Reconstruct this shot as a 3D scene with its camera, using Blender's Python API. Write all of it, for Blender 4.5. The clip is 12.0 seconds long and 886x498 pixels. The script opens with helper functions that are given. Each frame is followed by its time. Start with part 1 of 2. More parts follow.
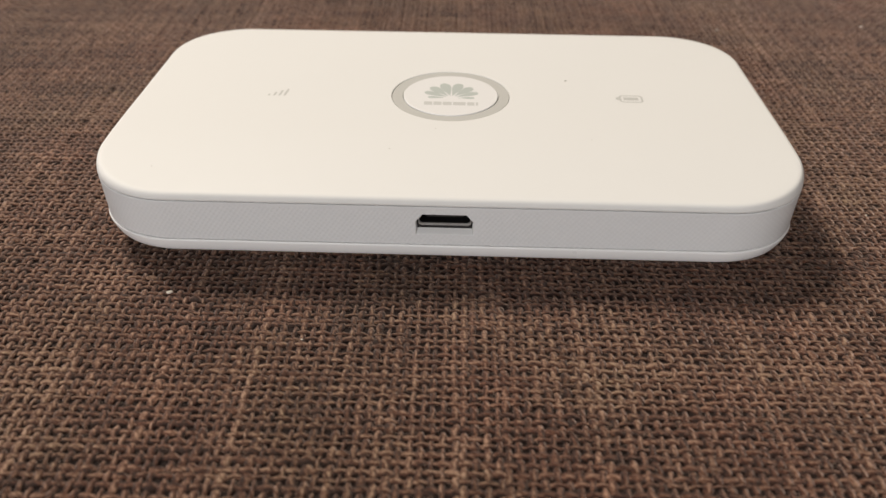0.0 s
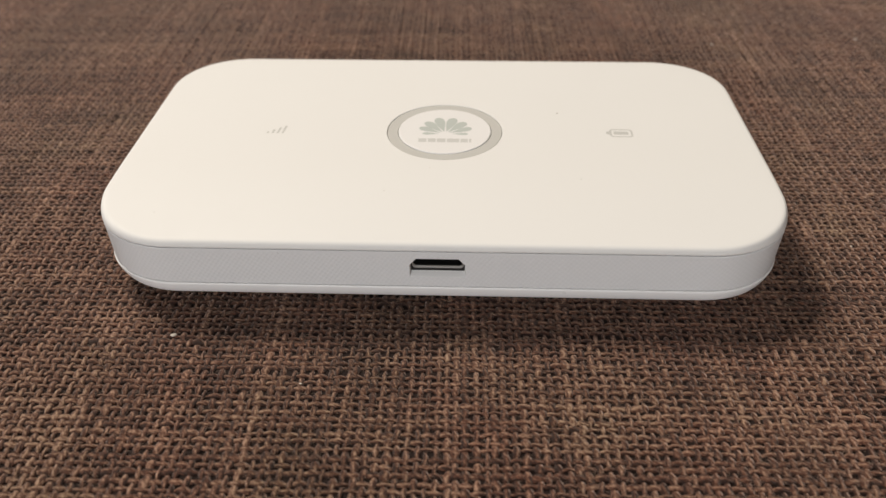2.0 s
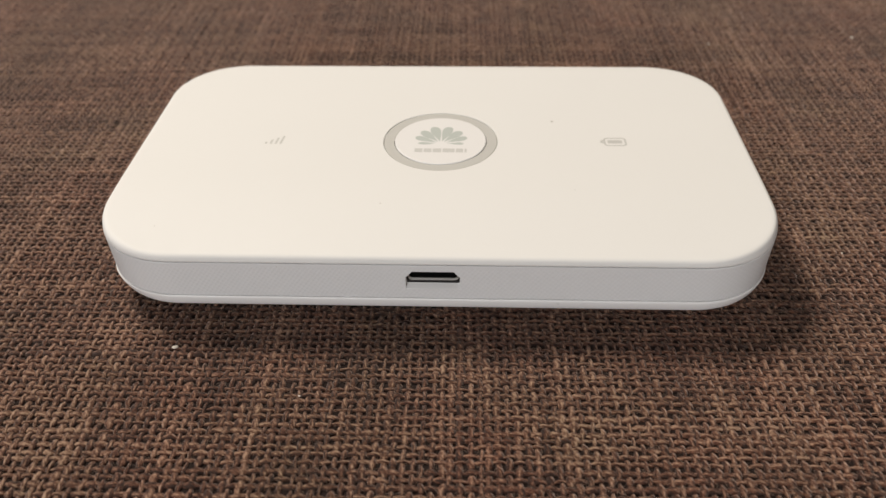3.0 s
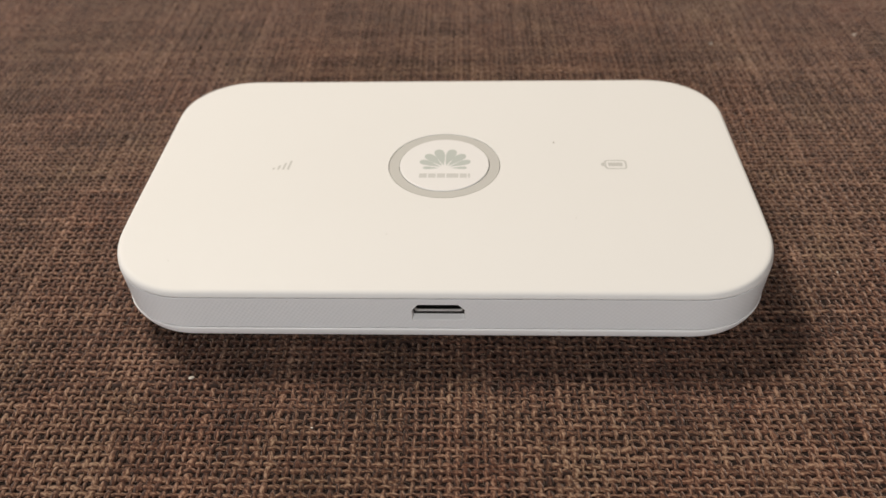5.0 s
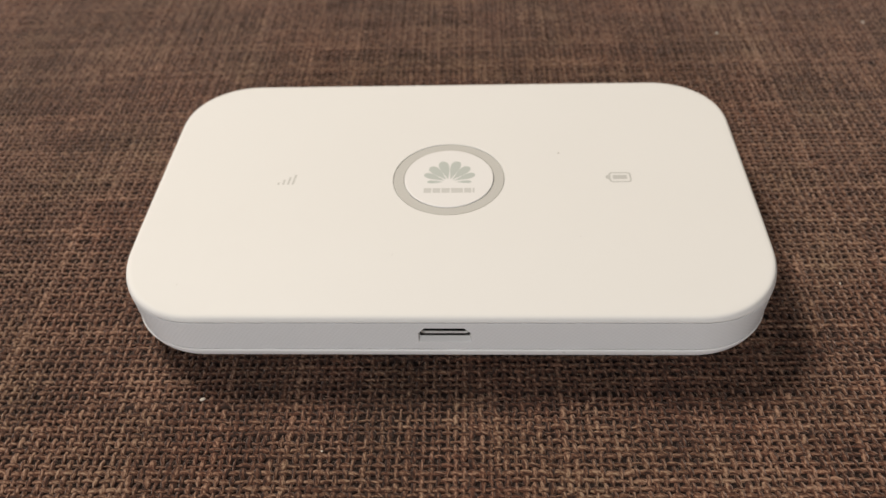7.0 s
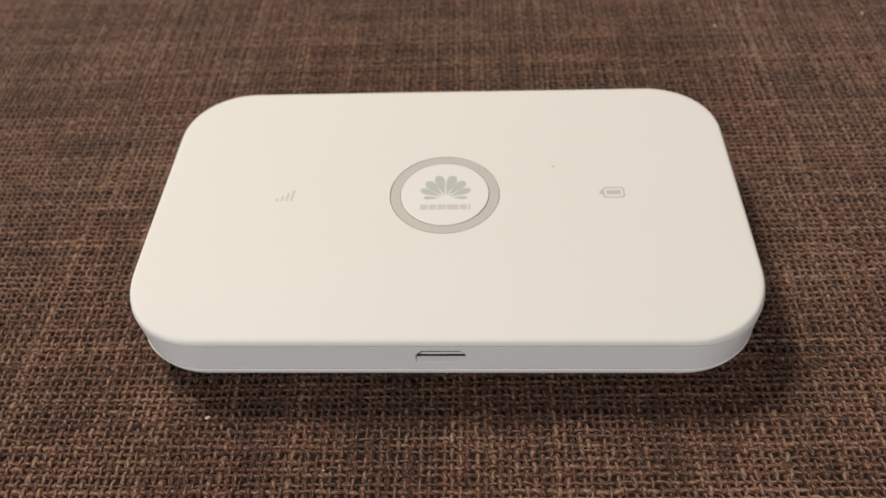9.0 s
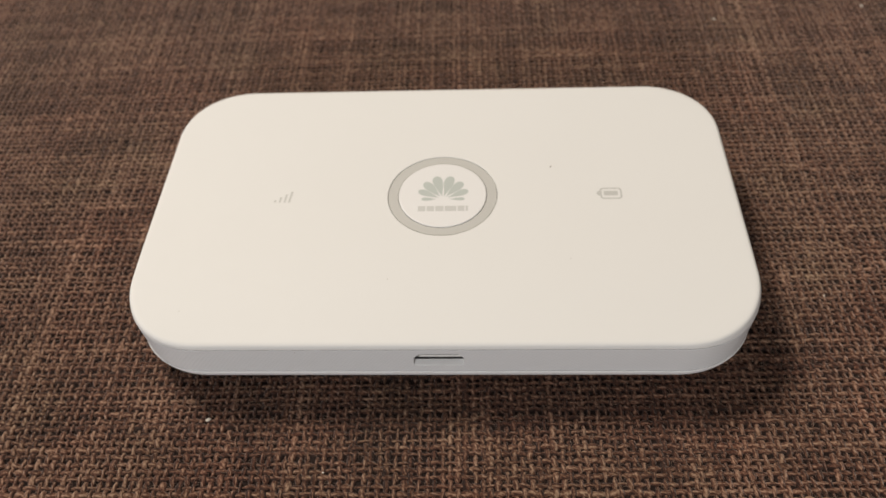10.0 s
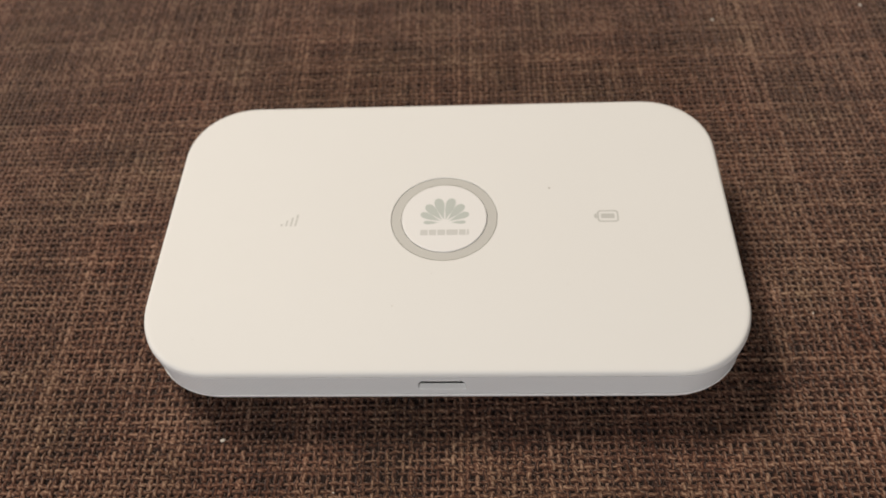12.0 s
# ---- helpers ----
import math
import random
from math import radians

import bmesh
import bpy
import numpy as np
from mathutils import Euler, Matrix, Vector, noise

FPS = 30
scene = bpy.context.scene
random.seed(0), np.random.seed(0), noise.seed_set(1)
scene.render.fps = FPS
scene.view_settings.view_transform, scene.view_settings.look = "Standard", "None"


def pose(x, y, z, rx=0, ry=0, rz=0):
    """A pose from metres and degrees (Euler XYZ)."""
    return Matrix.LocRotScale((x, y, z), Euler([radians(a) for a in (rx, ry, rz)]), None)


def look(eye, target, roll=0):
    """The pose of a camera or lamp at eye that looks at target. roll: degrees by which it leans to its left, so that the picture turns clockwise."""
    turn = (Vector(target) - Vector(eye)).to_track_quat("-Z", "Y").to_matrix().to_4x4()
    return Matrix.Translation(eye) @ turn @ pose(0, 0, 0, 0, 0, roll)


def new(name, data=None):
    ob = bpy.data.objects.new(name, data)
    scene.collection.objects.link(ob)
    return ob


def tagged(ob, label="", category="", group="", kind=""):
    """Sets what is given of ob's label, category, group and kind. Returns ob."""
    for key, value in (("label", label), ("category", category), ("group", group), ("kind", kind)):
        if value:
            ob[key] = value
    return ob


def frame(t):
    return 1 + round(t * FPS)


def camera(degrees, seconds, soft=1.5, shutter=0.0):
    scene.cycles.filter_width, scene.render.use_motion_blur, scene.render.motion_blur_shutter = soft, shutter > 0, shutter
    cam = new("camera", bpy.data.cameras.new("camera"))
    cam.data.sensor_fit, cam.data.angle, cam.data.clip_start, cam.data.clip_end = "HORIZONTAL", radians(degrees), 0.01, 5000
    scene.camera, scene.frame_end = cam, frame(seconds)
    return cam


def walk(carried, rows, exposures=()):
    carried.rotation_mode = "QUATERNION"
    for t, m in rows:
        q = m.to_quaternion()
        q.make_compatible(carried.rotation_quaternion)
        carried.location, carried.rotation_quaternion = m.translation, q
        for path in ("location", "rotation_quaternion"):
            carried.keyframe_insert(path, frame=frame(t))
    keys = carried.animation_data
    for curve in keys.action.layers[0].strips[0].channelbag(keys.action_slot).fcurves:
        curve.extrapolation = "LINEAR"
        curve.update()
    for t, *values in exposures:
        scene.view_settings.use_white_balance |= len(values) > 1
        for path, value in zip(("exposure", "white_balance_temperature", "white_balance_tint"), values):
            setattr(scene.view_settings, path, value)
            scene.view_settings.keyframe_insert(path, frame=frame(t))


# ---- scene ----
# A white pocket router lying on a coarse woven brown fabric, in a warmly lit room.

# ---- camera: seconds, eye in metres, yaw, pitch and roll in degrees ----
cam = camera(55.94, 12.0, soft=1.4)
cam.data.dof.use_dof = True
cam.data.dof.focus_distance = 0.113
cam.data.dof.aperture_fstop = 29.0
PATH = [
    (0, 0.00238, -0.11898, 0.06641, 1.625, -34.546, 0.483),
    (0.5, 0.00247, -0.11850, 0.06739, 1.679, -34.846, 0.370),
    (1, 0.00276, -0.11790, 0.06977, 1.860, -35.324, 0.104),
    (1.5, 0.00341, -0.11738, 0.07236, 2.127, -35.668, -0.177),
    (2, 0.00426, -0.11685, 0.07559, 2.285, -36.111, -0.420),
    (2.5, 0.00482, -0.11624, 0.07792, 2.387, -36.686, -0.640),
    (3, 0.00539, -0.11589, 0.08014, 2.600, -37.358, -0.916),
    (5, 0.00563, -0.11181, 0.09078, 3.232, -40.426, -1.962),
    (5.5, 0.00574, -0.11010, 0.09338, 3.449, -41.364, -2.267),
    (6, 0.00570, -0.10850, 0.09554, 3.573, -42.238, -2.458),
    (6.5, 0.00570, -0.10663, 0.09777, 3.764, -43.176, -2.726),
    (7, 0.00543, -0.10527, 0.09936, 3.770, -43.994, -2.827),
    (7.5, 0.00556, -0.10323, 0.10237, 3.961, -45.146, -3.060),
    (9.5, 0.00686, -0.09767, 0.11057, 4.363, -48.452, -3.715),
    (10, 0.00695, -0.09633, 0.11208, 4.417, -49.240, -3.832),
    (10.5, 0.00708, -0.09448, 0.11458, 4.620, -50.158, -4.110),
    (11, 0.00715, -0.09279, 0.11753, 4.791, -50.997, -4.311),
    (11.5, 0.00736, -0.09082, 0.12129, 4.991, -51.992, -4.589),
    (12, 0.00709, -0.08883, 0.12385, 4.944, -53.104, -4.659),
]
EXPOSURES = [(0.0, 0.04), (6.0, 0.0), (12.0, -0.11)]
walk(cam, [(t, pose(x, y, z, 90 + pitch, 0, yaw) @ pose(0, 0, 0, 0, 0, roll)) for t, x, y, z, yaw, pitch, roll in PATH], EXPOSURES)

# ---- light: a warm shaded lamp behind the router, an added fill light behind the viewer ----
world = bpy.data.worlds.new("world")
scene.world = world
world.use_nodes = True
sky = world.node_tree.nodes.new("ShaderNodeTexSky")
sky.sky_type, sky.sun_disc = "NISHITA", False
sky.sun_elevation, sky.sun_rotation = radians(35), radians(140)
background = world.node_tree.nodes["Background"]
background.inputs["Strength"].default_value = 0.08
world.node_tree.links.new(sky.outputs[0], background.inputs["Color"])


def area_lamp(name, m, width, depth, watts, colour):
    data = bpy.data.lights.new(name, "AREA")
    data.shape, data.size, data.size_y = "RECTANGLE", width, depth
    data.energy, data.color = watts, colour
    ob = new(name, data)
    ob.matrix_world = m
    return ob


area_lamp("room_lamp", look((-0.86, 0.84, 1.56), (0.0, 0.0, 0.0)), 0.55, 0.55, 39.5, (1.0, 0.905, 0.785))
# Unseen fill light, added to brighten the router's front; no window is known.
area_lamp("front_fill_light", look((-0.5, -1.97, 0.60), (-0.4, 0.0, 0.0)), 1.3, 0.72, 23.5, (1.0, 0.97, 0.94))


# ---- materials ----
def nodes_of(name):
    mat = bpy.data.materials.new(name)
    mat.use_nodes = True
    tree = mat.node_tree
    return mat, tree, tree.nodes["Principled BSDF"]


def maths(tree, operation, a, b=0.0):
    n = tree.nodes.new("ShaderNodeMath")
    n.operation = operation
    for socket, value in ((n.inputs[0], a), (n.inputs[1], b)):
        if isinstance(value, (int, float)):
            socket.default_value = value
        else:
            tree.links.new(value, socket)
    return n.outputs[0]


def mix(tree, factor, a, b, blend="MIX"):
    n = tree.nodes.new("ShaderNodeMix")
    n.data_type, n.blend_type = "RGBA", blend
    for socket, value in ((n.inputs[0], factor), (n.inputs[6], a), (n.inputs[7], b)):
        if isinstance(value, (int, float)):
            socket.default_value = value
        elif isinstance(value, tuple):
            socket.default_value = (*value, 1)
        else:
            tree.links.new(value, socket)
    return n.outputs[2]


def ramp(tree, factor, stops):
    n = tree.nodes.new("ShaderNodeValToRGB")
    while len(n.color_ramp.elements) < len(stops):
        n.color_ramp.elements.new(0.5)
    for element, (at, colour) in zip(n.color_ramp.elements, stops):
        element.position, element.color = at, (*colour, 1)
    tree.links.new(factor, n.inputs[0])
    return n.outputs[0]


def noise_of(tree, vector, scale, detail=3.0, rough=0.55):
    n = tree.nodes.new("ShaderNodeTexNoise")
    n.inputs["Scale"].default_value, n.inputs["Detail"].default_value, n.inputs["Roughness"].default_value = scale, detail, rough
    tree.links.new(vector, n.inputs["Vector"])
    return n.outputs["Fac"]


def bump(tree, shader, height, strength, distance):
    n = tree.nodes.new("ShaderNodeBump")
    n.inputs["Strength"].default_value, n.inputs["Distance"].default_value = strength, distance
    tree.links.new(height, n.inputs["Height"])
    tree.links.new(n.outputs[0], shader.inputs["Normal"])


def plastic(name, colour, rough, grain=0.02, relief=0.00001):
    """Moulded plastic with a faint cloudiness and a fine moulded grain."""
    mat, tree, shader = nodes_of(name)
    place = tree.nodes.new("ShaderNodeTexCoord").outputs["Object"]
    cloud = noise_of(tree, place, 60.0, 4.0)
    dark = tuple(c * (1 - grain) for c in colour)
    tree.links.new(mix(tree, cloud, dark, colour), shader.inputs["Base Color"])
    tree.links.new(maths(tree, "ADD", maths(tree, "MULTIPLY", noise_of(tree, place, 400.0), 0.12), rough - 0.06), shader.inputs["Roughness"])
    bump(tree, shader, noise_of(tree, place, 5000.0, 2.0), 0.15, relief)
    return mat


def belt_plastic():
    """White plastic with an embossed fine twill of diagonal dashes; the UV map is in millimetres."""
    mat, tree, shader = nodes_of("embossed_white_plastic")
    split = tree.nodes.new("ShaderNodeSeparateXYZ")
    tree.links.new(tree.nodes.new("ShaderNodeUVMap").outputs[0], split.inputs[0])
    u, v = split.outputs[0], split.outputs[1]
    one = maths(tree, "SINE", maths(tree, "MULTIPLY", maths(tree, "SUBTRACT", maths(tree, "MULTIPLY", u, 1.4), v), 6.9))
    two = maths(tree, "SINE", maths(tree, "MULTIPLY", maths(tree, "ADD", maths(tree, "MULTIPLY", u, 0.8), v), 8.5))
    weave = maths(tree, "ADD", one, maths(tree, "MULTIPLY", two, 0.85))
    height = maths(tree, "MULTIPLY", maths(tree, "ADD", weave, 1.5), 0.33)
    shader.inputs["Roughness"].default_value = 0.42
    # The emboss's hollows are also coloured slightly darker, for the shade in them.
    tree.links.new(mix(tree, height, (0.68, 0.687, 0.70), (0.712, 0.719, 0.732)), shader.inputs["Base Color"])
    bump(tree, shader, height, 0.45, 0.00006)
    return mat


def yarn(name, shift):
    """Spun melange yarn: each thread its own tone, drifting along its length, with fibres along it. The UV map holds
    millimetres along the thread and ten times the thread's number plus the place across it."""
    mat, tree, shader = nodes_of(name)
    uv = tree.nodes.new("ShaderNodeUVMap").outputs[0]
    split = tree.nodes.new("ShaderNodeSeparateXYZ")
    tree.links.new(uv, split.inputs[0])
    along, across = split.outputs[0], split.outputs[1]
    number = maths(tree, "FLOOR", maths(tree, "MULTIPLY", across, 0.1))

    def combined(x, y):
        n = tree.nodes.new("ShaderNodeCombineXYZ")
        tree.links.new(x, n.inputs[0])
        tree.links.new(y, n.inputs[1])
        return n.outputs[0]

    own = tree.nodes.new("ShaderNodeTexWhiteNoise")
    own.noise_dimensions = "1D"
    tree.links.new(maths(tree, "ADD", number, shift), own.inputs["W"])
    apart = maths(tree, "MULTIPLY", number, 17.31 + shift)
    drift = noise_of(tree, combined(maths(tree, "MULTIPLY", along, 0.075), apart), 1.0, 3.0, 0.6)
    fleck = noise_of(tree, combined(maths(tree, "MULTIPLY", along, 0.8), apart), 1.0, 2.0, 0.6)
    fibre = noise_of(tree, combined(maths(tree, "ADD", maths(tree, "MULTIPLY", along, 1.9), across), maths(tree, "MULTIPLY", across, 1.7)), 1.0, 3.0, 0.7)
    place = tree.nodes.new("ShaderNodeTexCoord").outputs["Object"]
    patch = noise_of(tree, place, 55.0, 4.0, 0.6)
    # Each yarn has a wandering lighter strand; its edges are darkened for shade between threads.
    local = maths(tree, "SUBTRACT", across, maths(tree, "ADD", maths(tree, "MULTIPLY", number, 10.0), 3.0))
    wander = maths(tree, "MULTIPLY", maths(tree, "SUBTRACT", noise_of(tree, combined(maths(tree, "MULTIPLY", along, 0.32), maths(tree, "MULTIPLY", number, 5.7 + shift)), 1.0, 1.0), 0.5), 2.2)
    aside = maths(tree, "MULTIPLY", maths(tree, "ABSOLUTE", maths(tree, "SUBTRACT", local, wander)), 1.05)
    ply = maths(tree, "SUBTRACT", 1.0, maths(tree, "MINIMUM", aside, 1.0))
    twist = maths(tree, "SINE", maths(tree, "ADD", maths(tree, "MULTIPLY", along, 5.5), maths(tree, "MULTIPLY", local, 4.5)))
    tone = maths(tree, "MULTIPLY", maths(tree, "SUBTRACT", own.outputs["Value"], 0.4), 0.26)
    for value, weight in ((drift, 0.55), (fleck, 0.78), (fibre, 2.0), (ply, 0.50), (patch, 0.62)):
        tone = maths(tree, "ADD", tone, maths(tree, "MULTIPLY", maths(tree, "SUBTRACT", value, 0.5), weight))
    tone = maths(tree, "ADD", maths(tree, "ADD", tone, maths(tree, "MULTIPLY", twist, 0.06)), 0.40)
    colour = ramp(tree, tone, [(0.08, (0.012, 0.0036, 0.0020)), (0.32, (0.048, 0.0160, 0.0080)), (0.57, (0.124, 0.0568, 0.0340)), (0.90, (0.35, 0.226, 0.155))])
    tint = ramp(tree, noise_of(tree, place, 38.0, 4.0, 0.65), [(0.32, (0.90, 1.0, 0.93)), (0.5, (1.0, 0.97, 0.96)), (0.68, (1.10, 0.92, 0.88))])
    tree.links.new(mix(tree, 0.8, colour, tint, "MULTIPLY"), shader.inputs["Base Color"])
    shader.inputs["Roughness"].default_value = 0.85
    shader.inputs["Specular IOR Level"].default_value = 0.25
    shader.inputs["Sheen Weight"].default_value = 0.62
    shader.inputs["Sheen Roughness"].default_value = 0.45
    shader.inputs["Sheen Tint"].default_value = (1.0, 0.79, 0.70, 1)
    bump(tree, shader, maths(tree, "ADD", fibre, maths(tree, "MULTIPLY", twist, 0.25)), 0.8, 0.00016)
    return mat


def plain(name, colour, rough, metal=0.0, scale=20.0, vary=0.15):
    mat, tree, shader = nodes_of(name)
    place = tree.nodes.new("ShaderNodeTexCoord").outputs["Object"]
    tree.links.new(mix(tree, noise_of(tree, place, scale), tuple(c * (1 - vary) for c in colour), colour), shader.inputs["Base Color"])
    shader.inputs["Roughness"].default_value, shader.inputs["Metallic"].default_value = rough, metal
    bump(tree, shader, noise_of(tree, place, scale * 8), 0.1, 0.01 / scale)
    return mat


SHELL = plastic("white_plastic", (0.803, 0.80, 0.788), 0.64)
BELT = belt_plastic()
BASE = plastic("white_base_plastic", (0.87, 0.87, 0.875), 0.30)
DISC = plastic("white_button_plastic", (0.82, 0.815, 0.815), 0.52)
SCOOP = plastic("white_recess_plastic", (0.74, 0.745, 0.75), 0.45)
RING = plastic("grey_translucent_plastic", (0.56, 0.555, 0.53), 0.5)
SEAM = plastic("shadow_gap_plastic", (0.45, 0.45, 0.44), 0.6)
PRINT = plastic("pale_grey_print", (0.57, 0.57, 0.55), 0.45)
FAINT = plastic("faint_grey_print", (0.62, 0.62, 0.605), 0.45)
EMBLEM = plastic("grey_green_print", (0.52, 0.56, 0.535), 0.45)
STEEL = plain("nickel_steel", (0.80, 0.79, 0.77), 0.5, 1.0, 900.0)
BLACK = plain("black_plastic", (0.012, 0.012, 0.012), 0.45, 0.0, 900.0)
DUST = plain("grey_dust", (0.46, 0.43, 0.39), 0.9, 0.0, 3000.0)
LINT = plain("white_lint", (0.72, 0.66, 0.58), 0.9, 0.0, 3000.0)
# Loose fibres are coloured lighter than most yarn, to stand for their glints.
FUZZ = plain("tan_glint_fibre", (0.40, 0.28, 0.21), 0.9, 0.0, 150.0, 0.75)
WARP = yarn("warp_yarn", 3.7)
WEFT = yarn("weft_yarn", 11.2)
FIELD = plain("brown_cloth", (0.125, 0.070, 0.049), 0.95, 0.0, 500.0, 0.7)
# Near black in place of the shade deep between the threads.
GAP_SHADE = plain("gap_shade_cloth", (0.017, 0.0065, 0.0042), 0.95, 0.0, 700.0, 0.6)
PAINT = plain("wall_paint", (0.34, 0.33, 0.315), 0.8, 0.0, 6.0, 0.06)
MM = 0.001


# ---- the room ----
def mesh_object(name, bm, material, parent=None, smooth=False):
    bmesh.ops.recalc_face_normals(bm, faces=bm.faces)
    data = bpy.data.meshes.new(name)
    for face in bm.faces:
        face.smooth = smooth
    bm.to_mesh(data)
    bm.free()
    data.materials.append(material)
    ob = new(name, data)
    ob.parent = parent
    return ob


def part(name, bm, material, parent, label="", smooth=False):
    ob = mesh_object(name, bm, material, parent, smooth)
    return tagged(ob, label) if label else ob


def add_box(bm, low, high):
    size = [h - l for l, h in zip(low, high)]
    middle = [(h + l) / 2 for l, h in zip(low, high)]
    bmesh.ops.create_cube(bm, size=1, matrix=Matrix.LocRotScale(middle, None, size))


def wall(name, *boxes):
    bm = bmesh.new()
    for low, high in boxes:
        add_box(bm, low, high)
    return tagged(mesh_object(name, bm, PAINT), "plain off-white painted room wall", "wall", kind="structure")


wall("wall_north", ((-2, 2, -0.1), (2, 2.12, 2.2)))
wall("wall_west", ((-2.12, -2.12, -0.1), (-2, 2.12, 2.2)))
wall("wall_east", ((2, -2.12, -0.1), (2.12, 2.12, 2.2)))
# The south wall's unseen opening is made for the added front light.
wall("wall_south", ((-2, -2.12, -0.1), (-1.2, -2, 2.2)), ((0.2, -2.12, -0.1), (2, -2, 2.2)), ((-1.2, -2.12, -0.1), (0.2, -2, 0.19)), ((-1.2, -2.12, 1.01), (0.2, -2, 2.2)))
bm = bmesh.new()
add_box(bm, (-2.12, -2.12, 2.2), (2.12, 2.12, 2.3))
tagged(mesh_object("ceiling", bm, PAINT), "plain off-white painted ceiling", "ceiling", kind="structure")

# ---- the woven fabric ----
bm = bmesh.new()
add_box(bm, (-2.0, -2.0, -0.04), (2.0, 2.0, -0.00051))
fabric = tagged(mesh_object("ground", bm, FIELD), "coarse plain-woven brown melange upholstery fabric", "fabric", kind="structure")

PITCH_X, PITCH_Y = 1.16, 1.20
FABRIC_TURN = radians(0.8)
LEVEL, WAVE, THICK = -0.20, 0.085, 0.105


def slow_noise(rng, count, length, step):
    """Rows of smooth noise, about -1 to 1: one row a thread, a knot every step samples."""
    knots = rng.uniform(-1, 1, (count, length // step + 3))
    at = np.arange(length) / step
    low = at.astype(int)
    part_way = at - low
    part_way = part_way * part_way * (3 - 2 * part_way)
    return knots[:, low] * (1 - part_way) + knots[:, low + 1] * part_way


def threads(name, material, along_y, count, crossings, pitch, cross_pitch, start, cross_start, seed):
    """All the threads of one direction, each a flattened tube that goes over and under the others in turn."""
    rng = np.random.default_rng(seed)
    steps = 4
    length = crossings * steps
    s = np.arange(length) / steps
    along = cross_start + s * cross_pitch
    number = np.arange(count)
    sign = 1.0 if along_y else -1.0
    height = sign * np.cos(np.pi * (s[None, :] + number[:, None]))
    height = np.sign(height) * np.abs(height) ** 0.26
    width = 1.0 + 0.22 * rng.uniform(-1, 1, (count, 1)) + 0.30 * slow_noise(rng, count, length, 4) + 0.18 * slow_noise(rng, count, length, 47)
    middle = start + number[:, None] * pitch + 0.14 * rng.uniform(-1, 1, (count, 1)) + 0.15 * slow_noise(rng, count, length, 61) + 0.13 * slow_noise(rng, count, length, 5)
    lift = LEVEL + WAVE * height + 0.05 * slow_noise(rng, count, length, 5)
    # A thread is widest where it lies on top, and pinched where it dives.
    half = 0.355 * pitch * width * (0.94 + 0.14 * height)
    across = np.array([-1.0, -0.70, 0.0, 0.70, 1.0])
    rise = np.array([-0.85, 0.68, 0.92, 0.68, -0.85]) * THICK
    n = len(across)
    a = middle[:, :, None] + half[:, :, None] * across
    z = lift[:, :, None] + rise * (0.75 + 0.35 * width[:, :, None])
    b = np.broadcast_to(along[None, :, None], a.shape)
    x, y = (a, b) if along_y else (b, a)
    c, si = math.cos(FABRIC_TURN), math.sin(FABRIC_TURN)
    verts = np.stack([c * x - si * y, si * x + c * y, z], -1).reshape(-1, 3) * MM
    index = np.arange(count * length * n).reshape(count, length, n)
    quads = np.stack([index[:, :-1, :-1], index[:, 1:, :-1], index[:, 1:, 1:], index[:, :-1, 1:]], -1).reshape(-1, 4)
    if along_y:
        quads = quads[:, ::-1]
    data = bpy.data.meshes.new(name)
    data.vertices.add(len(verts))
    data.vertices.foreach_set("co", verts.ravel())
    data.loops.add(quads.size)
    data.loops.foreach_set("vertex_index", quads.ravel().astype(np.int32))
    data.polygons.add(len(quads))
    data.polygons.foreach_set("loop_start", np.arange(0, quads.size, 4, dtype=np.int32))
    data.polygons.foreach_set("use_smooth", np.ones(len(quads), dtype=bool))
    data.update(calc_edges=True)
    uv = np.stack([b, np.broadcast_to(10.0 * number[:, None, None] + 3 + across, a.shape)], -1).reshape(-1, 2)
    layer = data.uv_layers.new(name="thread")
    layer.data.foreach_set("uv", uv[quads.ravel()].ravel())
    data.materials.append(material)
    ob = new(name, data)
    ob.parent = fabric
    return tagged(ob, kind="stuff")


COLUMNS, LINES = 226, 161
WEST, SOUTH = -COLUMNS / 2 * PITCH_X, -78.0
# A sheet under the threads, coloured dark for the shade in their gaps.
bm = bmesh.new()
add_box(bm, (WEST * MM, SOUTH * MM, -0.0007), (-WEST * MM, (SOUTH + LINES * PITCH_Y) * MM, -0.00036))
part("gap_shade_sheet", bm, GAP_SHADE, fabric, "sheet under the threads, near black for the shade in their gaps")
tagged(threads("warp_threads", WARP, True, COLUMNS, LINES, PITCH_X, PITCH_Y, WEST, SOUTH, 5), "brown and tan melange warp threads")
tagged(threads("weft_threads", WEFT, False, LINES, COLUMNS, PITCH_Y, PITCH_X, SOUTH, WEST, 6), "brown and tan melange weft threads")



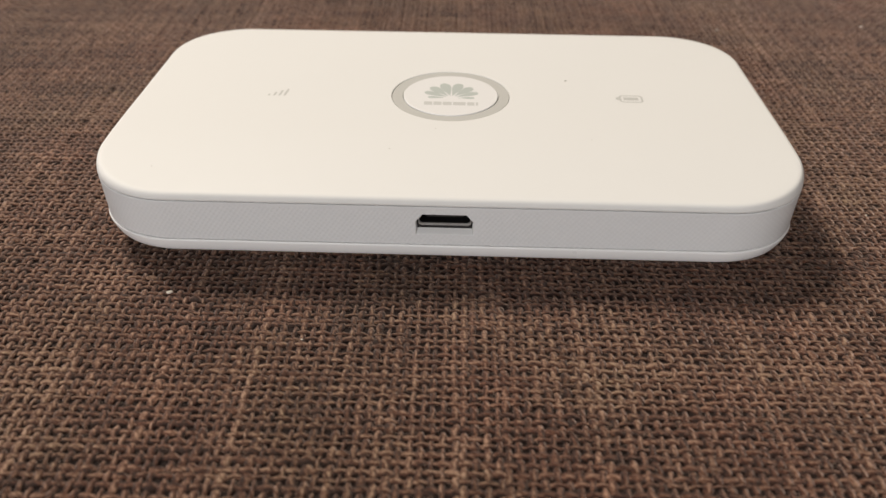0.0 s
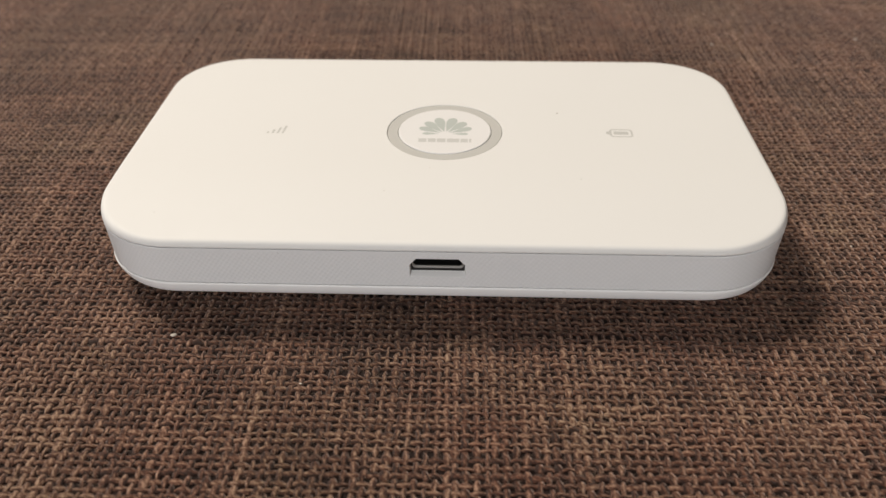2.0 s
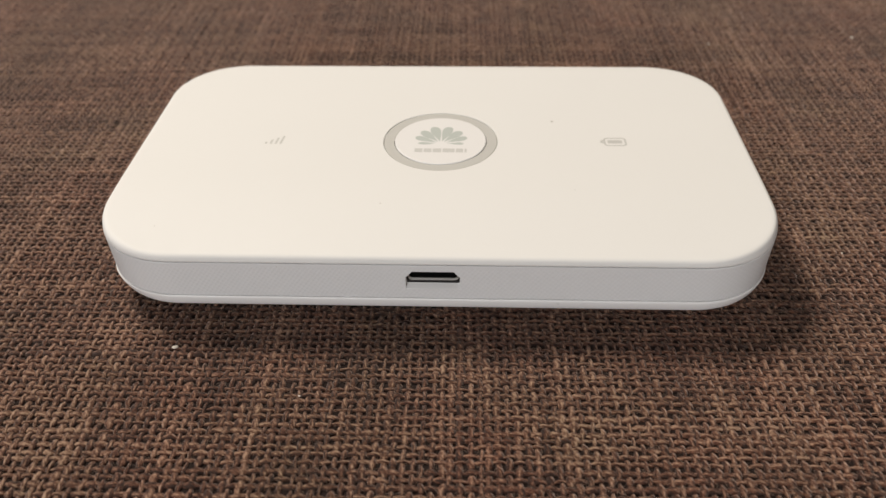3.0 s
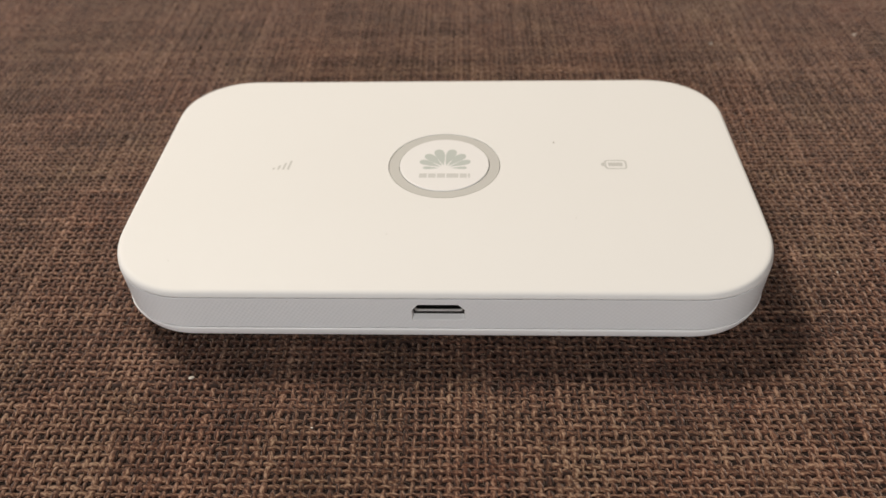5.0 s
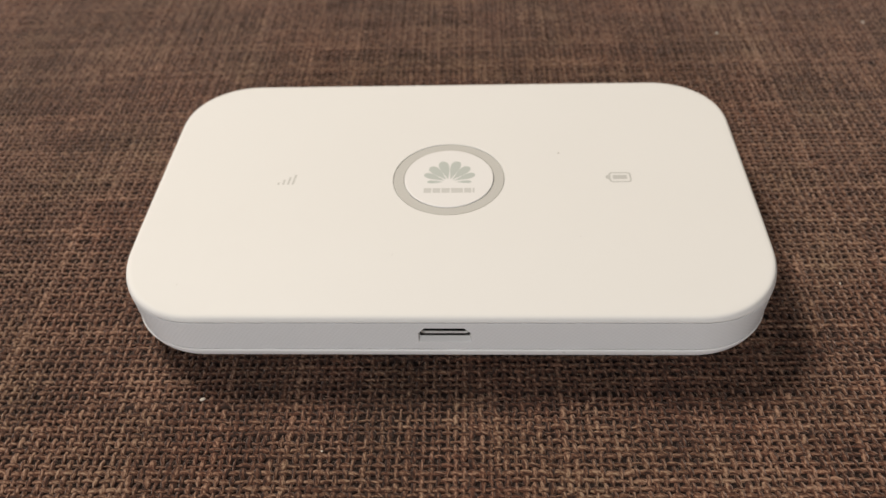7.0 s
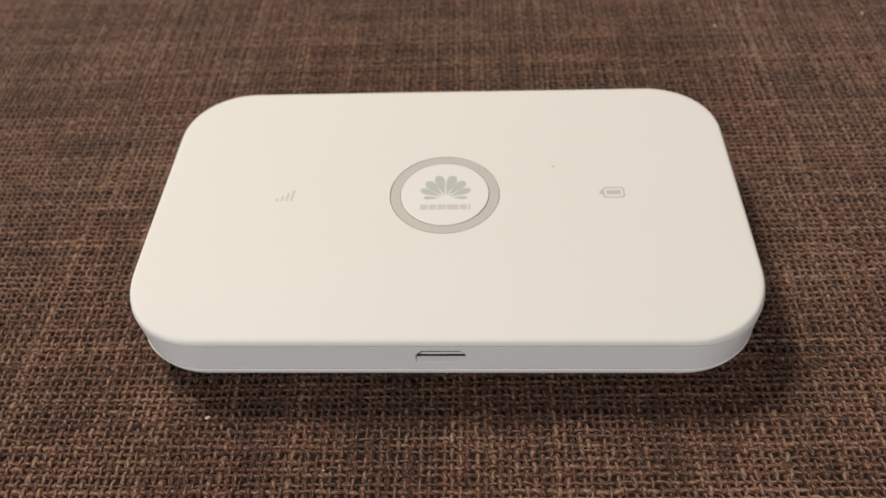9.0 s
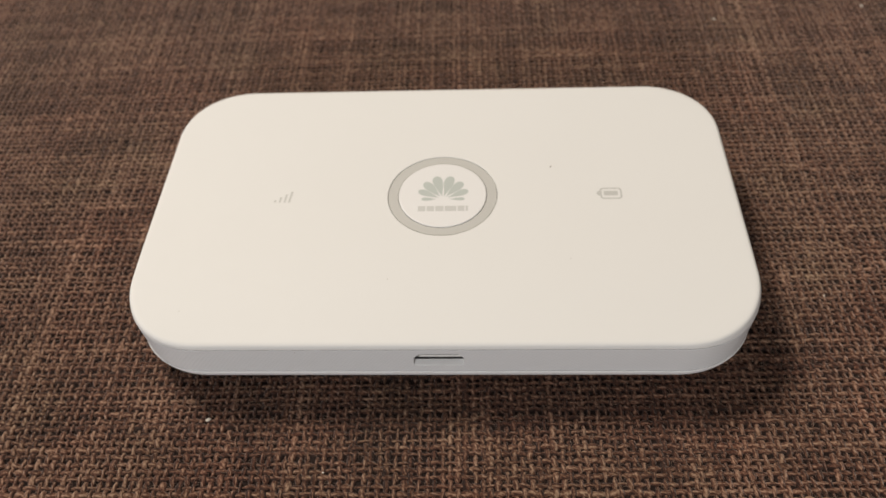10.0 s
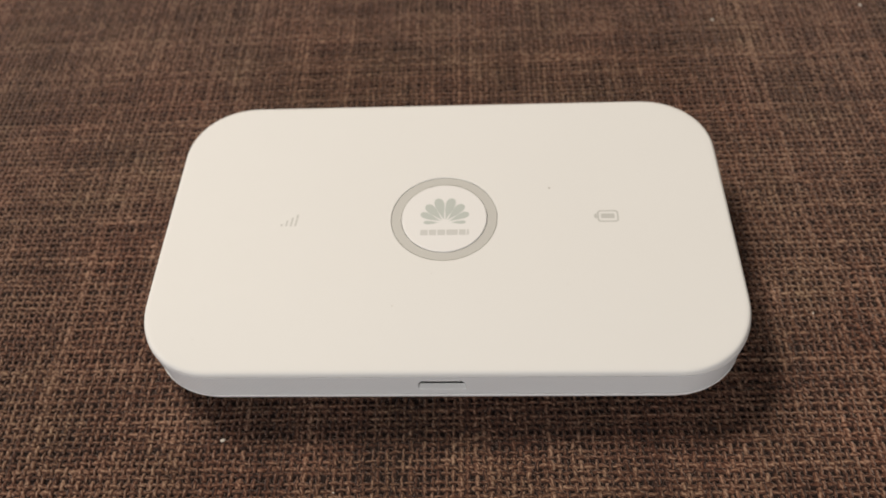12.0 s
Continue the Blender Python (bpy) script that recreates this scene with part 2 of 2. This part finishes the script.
def fuzz(count, seed):
    """Loose fibres: short bent hairs lying over the threads, each a narrow three-sided strand."""
    rng = np.random.default_rng(seed)
    x, y = rng.uniform(-85, 85, count), rng.uniform(-75, 45, count)
    turn = rng.choice([0.0, math.pi / 2], count) + rng.normal(0, 0.45, count)
    size, bend = rng.uniform(0.35, 1.3, count), rng.normal(0, 0.5, count)
    thick, high = rng.uniform(0.012, 0.024, count), rng.uniform(-0.14, -0.01, count)
    rows = []
    for share, wide in ((-0.5, 0.3), (-0.17, 1.0), (0.17, 1.0), (0.5, 0.3)):
        a = turn + bend * share * 2
        px, py = x + np.cos(a) * size * share, y + np.sin(a) * size * share
        pz = high + 0.10 * (1 - 4 * share * share)
        for side, up in ((1, 0), (-1, 0), (0, 1.6)):
            rows.append(np.stack([px - np.sin(a) * thick * wide * side, py + np.cos(a) * thick * wide * side, pz + thick * wide * up], -1))
    verts = np.stack(rows, 1).reshape(-1, 3) * MM
    quads = []
    for k in range(3):
        for a, b in ((0, 1), (1, 2), (2, 0)):
            quads.append((3 * k + a, 3 * k + b, 3 * k + 3 + b, 3 * k + 3 + a))
    faces = (np.arange(count)[:, None, None] * 12 + np.array(quads)[None]).reshape(-1, 4)
    data = bpy.data.meshes.new("loose_fibres")
    data.from_pydata(verts.tolist(), [], faces.tolist())
    data.materials.append(FUZZ)
    ob = new("loose_fibres", data)
    ob.parent = fabric
    return tagged(ob, "short loose tan fibres over the threads, coloured light for glints", kind="stuff")


fuzz(20000, 8)

# ---- the router: 96.8 x 58 x 12.8 mm ----
HALF_X, HALF_Y, CORNER = 48.48, 28.78, 12.7
PORT_HALF = 5.0


def outline(inset, dense=False):
    """The router's rounded outline, drawn in by inset, from the front middle anticlockwise, with the places where the port's panel ends."""
    r = CORNER - inset
    cx, cy = HALF_X - CORNER, HALF_Y - CORNER
    front = -HALF_Y + inset
    points = [(PORT_HALF + (cx - PORT_HALF) * k / 18, front) for k in range(18)]
    corners = ((1, -1), (1, 1), (-1, 1), (-1, -1))
    for n, (sx, sy) in enumerate(corners):
        for k in range(25):
            angle = radians(-90 + 90 * n + 90 * k / 24)
            # Slightly fuller than a circle, so that straight and curve blend.
            co, si = math.cos(angle), math.sin(angle)
            full = (abs(co) ** 2.12 + abs(si) ** 2.12) ** (-1 / 2.12)
            points.append((sx * cx + r * co * full, sy * cy + r * si * full))
        if n < 3:
            (x0, y0), (x1, y1) = points[-1], [((HALF_X - inset), cy), (-cx, HALF_Y - inset), (-(HALF_X - inset), -cy)][n]
            points += [(x0 + (x1 - x0) * k / 36, y0 + (y1 - y0) * k / 36) for k in range(1, 36)]
    points += [(-cx + (cx - PORT_HALF) * k / 18, front) for k in range(1, 19)]
    if dense:
        points += [(PORT_HALF * k / 4, front) for k in range(-3, 4)]
    return points


def loft(bm, profile, closed_front=True, uv=False, dense=False):
    """Rings of the outline at (inset, z), joined. Without closed_front the port's panel is left open."""
    rings = [[bm.verts.new((x * MM, y * MM, z * MM)) for x, y in outline(inset, dense)] for inset, z in profile]
    layer = bm.loops.layers.uv.new("belt") if uv else None
    run = [0.0]
    ring = outline(profile[0][0], dense)
    for p, q in zip(ring, ring[1:] + ring[:1]):
        run.append(run[-1] + math.dist(p, q))
    count = len(ring)
    for (lower, upper), (za, zb) in zip(zip(rings, rings[1:]), zip([p[1] for p in profile], [p[1] for p in profile][1:])):
        for k in range(count if closed_front else count - 1):
            face = bm.faces.new((lower[k], lower[(k + 1) % count], upper[(k + 1) % count], upper[k]))
            if layer:
                for loop, value in zip(face.loops, ((run[k], za), (run[k + 1], za), (run[k + 1], zb), (run[k], zb))):
                    loop[layer].uv = value
    return rings


router = tagged(new("mobile_router"), "white plastic pocket wifi router lying flat on brown woven fabric", "router")
router.location = (0, 0.25 * MM, 0)

# Top cover with a round well for the button.
RING_X, RING_Y, WELL = -0.03, 0.70, 9.12
TOP, LOW, FALL, FLAT = 12.8, 10.85, 1.22, 9.0


def fall(y):
    """How far the top lies below its highest level."""
    return FALL * max(0.0, (-FLAT - y) / (HALF_Y - FLAT)) ** 2


bm = bmesh.new()
rings = loft(bm, [(0.75, 10.58), (0.14, 10.58), (0.03, 10.66), (0.0, 10.85), (0.03, 11.3), (0.09, 11.75), (0.18, 12.12), (0.30, 12.42), (0.46, 12.63), (0.65, 12.75), (0.88, 12.79), (1.15, TOP), (1.6, TOP), (2.4, TOP), (3.6, TOP), (5.2, TOP), (7.0, TOP), (9.0, TOP), (10.8, TOP)], dense=True)
# Rings from the outline's shape to the round well.
segments = len(rings[-1])
base = [v.co.copy() for v in rings[-1]]
angles = [math.atan2(p.y - RING_Y * MM, p.x - RING_X * MM) for p in base]


def round_ring(radius, z, share=1.0):
    ring = []
    for p, angle in zip(base, angles):
        x, y = (RING_X + radius * math.cos(angle)) * MM, (RING_Y + radius * math.sin(angle)) * MM
        ring.append(bm.verts.new((p.x + (x - p.x) * share, p.y + (y - p.y) * share, z * MM)))
    return ring


rings += [round_ring(WELL + 0.06, TOP, k / 8) for k in range(1, 9)]
# The top bends gently down towards the edge with the port.
for ring in rings[3:]:
    for v in ring:
        v.co.z = (LOW + (v.co.z / MM - LOW) * (1 - fall(v.co.y / MM) / (TOP - LOW))) * MM
well = [round_ring(WELL + 0.06, TOP), round_ring(WELL, TOP - 0.06), round_ring(WELL, TOP - 0.8)]
for a, b in (*zip(rings[-9:], rings[-8:]), *zip(well, well[1:])):
    for k in range(segments):
        bm.faces.new((a[k], a[(k + 1) % segments], b[(k + 1) % segments], b[k]))
cover = part("top_cover", bm, SHELL, router, "cream white satin plastic top cover", smooth=True)
for polygon in cover.data.polygons:
    polygon.use_smooth = math.hypot(polygon.center.x - RING_X * MM, polygon.center.y - RING_Y * MM) > (WELL + 0.06) * MM

# The dark gap under the top cover.
bm = bmesh.new()
loft(bm, [(0.75, 10.2), (0.34, 10.4), (0.34, 10.63), (0.75, 10.72)])
part("seam", bm, SEAM, router, "thin dark seam under the cover", smooth=True)
bm = bmesh.new()
loft(bm, [(0.75, 4.44), (0.48, 4.48), (0.48, 4.68), (0.75, 4.74)])
part("seam", bm, SEAM, router, "thin dark seam over the bottom lip", smooth=True)

# The embossed belt, with a panel round the port's opening.
BELT_LOW, BELT_HIGH = (0.32, 4.62), (0.05, 10.05)


def belt_y(z, inset_low=BELT_LOW, inset_high=BELT_HIGH):
    share = (z - inset_low[1]) / (inset_high[1] - inset_low[1])
    return -HALF_Y + inset_low[0] + share * (inset_high[0] - inset_low[0])


SOCKET = -27.85
PORT = [(-3.72, 6.32), (3.68, 6.32), (3.68, 8.22), (2.80, 9.28), (-2.88, 9.28), (-3.72, 8.22)]
bm = bmesh.new()
rings = loft(bm, [BELT_LOW, BELT_HIGH], closed_front=False, uv=True)
loft(bm, [(0.05, 10.05), (0.03, 10.10), (0.03, 10.45), (0.07, 10.49), (0.45, 10.50)])
layer = bm.loops.layers.uv["belt"]


def port_ring(bm, points, y_of, grow=0.0):
    cx, cz = 0.0, 7.7
    return [bm.verts.new(((x + grow * (1 if x > cx else -1)) * MM, y_of(z) * MM, (z + grow * (1 if z > cz else -1)) * MM)) for x, z in points]


rim = port_ring(bm, PORT, belt_y, 0.10)
low_l, low_r, high_l, high_r = rings[0][-1], rings[0][0], rings[1][-1], rings[1][0]
for corners in ((low_l, low_r, rim[1], rim[0]), (low_r, rim[2], rim[1]), (low_r, high_r, rim[2]), (high_r, rim[3], rim[2]), (high_r, high_l, rim[4], rim[3]), (high_l, rim[5], rim[4]), (high_l, low_l, rim[5]), (low_l, rim[0], rim[5])):
    face = bm.faces.new(corners)
    for loop in face.loops:
        loop[layer].uv = (loop.vert.co.x / MM - PORT_HALF, loop.vert.co.z / MM)
belt = part("side_band", bm, BELT, router, "white side band with a fine diagonal emboss")
for polygon in belt.data.polygons:
    polygon.use_smooth = abs(polygon.normal.x) > 0.01 and len(polygon.vertices) == 4 and abs(polygon.center.x) > 0.006

# The smooth scoop round the port, its floor sloping up to the socket.
bm = bmesh.new()
rim = port_ring(bm, PORT, belt_y, 0.10)
edge = port_ring(bm, PORT, lambda z: belt_y(z) + 0.10)
back = port_ring(bm, [(x * (0.97 if z < 7 else 1), z + 0.46 if z < 7 else z) for x, z in PORT], lambda z: SOCKET + 0.10)
for a, b in ((rim, edge), (edge, back)):
    for k in range(6):
        bm.faces.new((a[k], a[(k + 1) % 6], b[(k + 1) % 6], b[k]))
part("port_recess", bm, SCOOP, router, "smooth white recess round the charging port")

# The bottom cover: a rounded lip under the belt, then a curve under to the flat base.
bm = bmesh.new()
rings = loft(bm, [(12.0, 0.0), (9.0, 0.0), (7.0, 0.10), (5.5, 0.32), (4.2, 0.82), (3.0, 1.40), (2.0, 1.84), (1.4, 2.12), (1.0, 2.40), (0.78, 2.72), (0.58, 3.12), (0.41, 3.54), (0.28, 3.92), (0.20, 4.19), (0.18, 4.34), (0.22, 4.44), (0.32, 4.50), (0.50, 4.52), (0.75, 4.52)])
bm.faces.new(rings[0])
part("bottom_cover", bm, BASE, router, "white plastic bottom cover with a rounded lip", smooth=True)

# ---- the charging port ----
SHELL_OUT = [(-3.50, 7.42), (-3.36, 7.16), (-3.08, 7.04), (3.03, 7.04), (3.31, 7.16), (3.45, 7.42), (3.45, 8.10), (2.66, 9.08), (-2.74, 9.08), (-3.50, 8.10)]


def shrunk(points, amount):
    return [(x - amount * (1 if x > 0 else -1), z - amount * (1 if z > 7.75 else -1)) for x, z in points]


def tube(bm, rows):
    """Rings of (points, y) joined one after another."""
    rings = [[bm.verts.new((x * MM, y * MM, z * MM)) for x, z in points] for points, y in rows]
    for a, b in zip(rings, rings[1:]):
        for k in range(len(a)):
            bm.faces.new((a[k], a[(k + 1) % len(a)], b[(k + 1) % len(a)], b[k]))
    return rings


bm = bmesh.new()
thin = [(x, z + (0.12 if z < 7.7 else 0.0)) for x, z in shrunk(SHELL_OUT, 0.13)]
tube(bm, [(SHELL_OUT, -22.5), (SHELL_OUT, SOCKET + 0.30), (shrunk(SHELL_OUT, 0.03), SOCKET + 0.26), (shrunk(SHELL_OUT, 0.09), SOCKET + 0.26), (thin, SOCKET + 0.46), (thin, SOCKET + 0.62)])
port = part("charging_port", bm, STEEL, router, "steel charging socket with a dark inside")
bm = bmesh.new()
add_box(bm, (-2.45 * MM, (SOCKET + 0.9) * MM, 7.98 * MM), (2.4 * MM, -22.4 * MM, 8.42 * MM))
part("contact_tongue", bm, BLACK, port, "black contact tongue")
bm = bmesh.new()
add_box(bm, (-3.6 * MM, -22.5 * MM, 6.9 * MM), (3.6 * MM, -22.2 * MM, 9.1 * MM))
part("socket_back", bm, BLACK, port)
# The steel's deeper inside, coloured black in place of the shade there.
bm = bmesh.new()
tube(bm, [(thin, SOCKET + 0.62), (thin, -22.5)])
part("socket_inner_shade", bm, BLACK, port)
# Two spring latches cut into the floor of the steel shell.
for x in (-1.95, 1.75):
    bm = bmesh.new()
    add_box(bm, (x * MM, (SOCKET + 0.60) * MM, 7.20 * MM), ((x + 0.45) * MM, (SOCKET + 1.10) * MM, 7.31 * MM))
    part("latch", bm, BLACK, port)
# Black filling between the plastic opening and the steel.
bm = bmesh.new()
wide = [(x * 1.14, 7.9 + (z - 7.9) * 1.6) for x, z in SHELL_OUT]
tube(bm, [(wide, SOCKET + 0.40), (wide, SOCKET + 0.15), (SHELL_OUT, SOCKET + 0.15), (SHELL_OUT, SOCKET + 0.40)])
part("socket_gasket", bm, BLACK, port)


# ---- the button with its ring and marks ----
def disc(bm, x, y, profile, segments=96):
    """A turned shape: (radius, z) from the outside in; a last radius of 0 closes it."""
    rows = []
    for radius, z in profile:
        if radius == 0:
            rows.append([bm.verts.new((x * MM, y * MM, z * MM))])
        else:
            rows.append([bm.verts.new(((x + radius * math.cos(k * math.tau / segments)) * MM, (y + radius * math.sin(k * math.tau / segments)) * MM, z * MM)) for k in range(segments)])
    for a, b in zip(rows, rows[1:]):
        for k in range(segments):
            if len(b) == 1:
                bm.faces.new((a[k], a[(k + 1) % segments], b[0]))
            else:
                bm.faces.new((a[k], a[(k + 1) % segments], b[(k + 1) % segments], b[k]))


bm = bmesh.new()
disc(bm, RING_X, RING_Y, [(9.05, TOP - 0.7), (9.05, TOP - 0.12), (8.99, TOP - 0.07), (7.44, TOP - 0.07), (7.40, TOP - 0.12), (7.40, TOP - 0.7)])
part("light_ring", bm, RING, router, "translucent grey ring round the button")
bm = bmesh.new()
disc(bm, RING_X, RING_Y, [(7.31, TOP - 0.7), (7.31, TOP - 0.02), (7.26, TOP + 0.04), (7.15, TOP + 0.06), (0, TOP + 0.06)])
button = part("power_button", bm, DISC, router, "round white button with a grey emblem")

BUTTON_TOP = TOP + 0.06


def prism(bm, points, low, high):
    """A flat shape with a thickness."""
    down = [bm.verts.new((x * MM, y * MM, low * MM)) for x, y in points]
    up = [bm.verts.new((x * MM, y * MM, high * MM)) for x, y in points]
    count = len(points)
    bm.faces.new(up)
    bm.faces.new(down[::-1])
    for k in range(count):
        bm.faces.new((down[k], down[(k + 1) % count], up[(k + 1) % count], up[k]))


def petal(angle, near, far, width, root):
    """A leaf shape that points along angle, narrow at the root and round at the tip."""
    points = []
    for k in range(28):
        turn = math.tau * k / 28
        along = (near + far) / 2 - (far - near) / 2 * math.cos(turn)
        share = (along - near) / (far - near)
        across = width / 2 * math.sin(turn) * (0.09 + 0.98 * share)
        co, si = math.cos(radians(angle)), math.sin(radians(angle))
        points.append((root[0] + along * co - across * si, root[1] + along * si + across * co))
    return points


ROOT = (0.07, -0.45)
for angle, near, far, width in ((76.5, 0.7, 5.5, 2.35), (51, 0.75, 5.05, 2.25), (26, 0.85, 4.6, 1.85), (1, 1.05, 3.6, 1.0)):
    for side in (angle, 180 - angle):
        bm = bmesh.new()
        prism(bm, petal(side, near, far, width, ROOT), BUTTON_TOP - 0.02, BUTTON_TOP + 0.008 + 0.0001 * side)
        part("emblem_petal", bm, EMBLEM, button)
left = -4.0
for width in (1.24, 1.22, 1.34, 1.92, 1.14, 0.34):
    bm = bmesh.new()
    prism(bm, [(left, -3.12), (left + width, -3.14), (left + width, -1.99), (left, -1.97)], BUTTON_TOP - 0.02, BUTTON_TOP + 0.008)
    part("emblem_bar", bm, FAINT, button)
    left += width + 0.20

# Four slanted signal bars.
for n, (x, tall) in enumerate(((-28.22, 0.52), (-27.42, 1.25), (-26.62, 1.90), (-25.84, 2.50))):
    bm = bmesh.new()
    lean = 0.10 * tall
    prism(bm, [(x, -0.74), (x + 0.36, -0.74), (x + 0.36 + lean, -0.74 + tall), (x + lean, -0.74 + tall)], TOP - 0.02, TOP + 0.008)
    part("signal_bar", bm, PRINT, router)


# The battery mark: a rounded frame, its tip and its fill.
def rounded(x0, y0, x1, y1, r):
    points = []
    for n, (x, y) in enumerate(((x1 - r, y0 + r), (x1 - r, y1 - r), (x0 + r, y1 - r), (x0 + r, y0 + r))):
        points += [(x + r * math.cos(radians(-90 + 90 * n + 15 * k)), y + r * math.sin(radians(-90 + 90 * n + 15 * k))) for k in range(7)]
    return points


bm = bmesh.new()
big, small = rounded(25.96, -0.74, 29.54, 1.82, 0.6), rounded(26.24, -0.46, 29.26, 1.54, 0.38)
for z, flip in ((TOP + 0.008, False), (TOP - 0.02, True)):
    a = [bm.verts.new((x * MM, y * MM, z * MM)) for x, y in big]
    b = [bm.verts.new((x * MM, y * MM, z * MM)) for x, y in small]
    for k in range(len(a)):
        bm.faces.new((a[k], a[(k + 1) % len(a)], b[(k + 1) % len(a)], b[k]))
part("battery_frame", bm, PRINT, router)
bm = bmesh.new()
prism(bm, rounded(26.58, 0.07, 28.86, 1.08, 0.08), TOP - 0.02, TOP + 0.008)
part("battery_fill", bm, PRINT, router)
bm = bmesh.new()
prism(bm, [(25.94, -0.04), (25.94, 1.22), (25.48, 0.92), (25.38, 0.60), (25.48, 0.26)], TOP - 0.02, TOP + 0.008)
part("battery_tip", bm, PRINT, router)


# ---- dust on the router, lint on the fabric ----
def crumb(name, x, y, z, size, material, label, category, seed, flat=0.45):
    rng = random.Random(seed)
    bm = bmesh.new()
    bmesh.ops.create_icosphere(bm, subdivisions=2, radius=1.0)
    for v in bm.verts:
        grow = 1 + 0.35 * noise.noise(v.co * 1.3 + Vector((seed, 0, 0)))
        v.co = Vector((v.co.x * size * grow * 1.25, v.co.y * size * grow * 0.8, (v.co.z * flat + flat * 0.85) * size)) * MM
    ob = mesh_object(name, bm, material, None, True)
    ob.matrix_world = pose(x * MM, y * MM, z * MM, 0, 0, rng.uniform(0, 180))
    return tagged(ob, label, category)


for n, (x, y, size) in enumerate(((18.18, 7.24, 0.14), (-39.28, -22.52, 0.06), (-8.04, -16.85, 0.07), (20.18, -13.13, 0.06), (-1.88, -10.68, 0.05))):
    crumb("dust_speck", x, y, TOP - fall(y - 0.25), size, DUST, "tiny dark dust speck on the white cover", "dust", n + 1)
crumb("dust_speck", -21.24, -28.42, 9.9, 0.09, DUST, "tiny dark dust speck on the white side band", "dust", 9)
for n, (x, y, size) in enumerate(((-35.5, -34.1, 0.36), (-16.8, -42.6, 0.16), (59.2, 68.1, 0.34), (93.1, 72.0, 0.36), (62.8, -10.9, 0.16))):
    crumb("lint", x, y, -0.06, size, LINT, "small white crumb of lint on the brown fabric", "lint", n + 21)
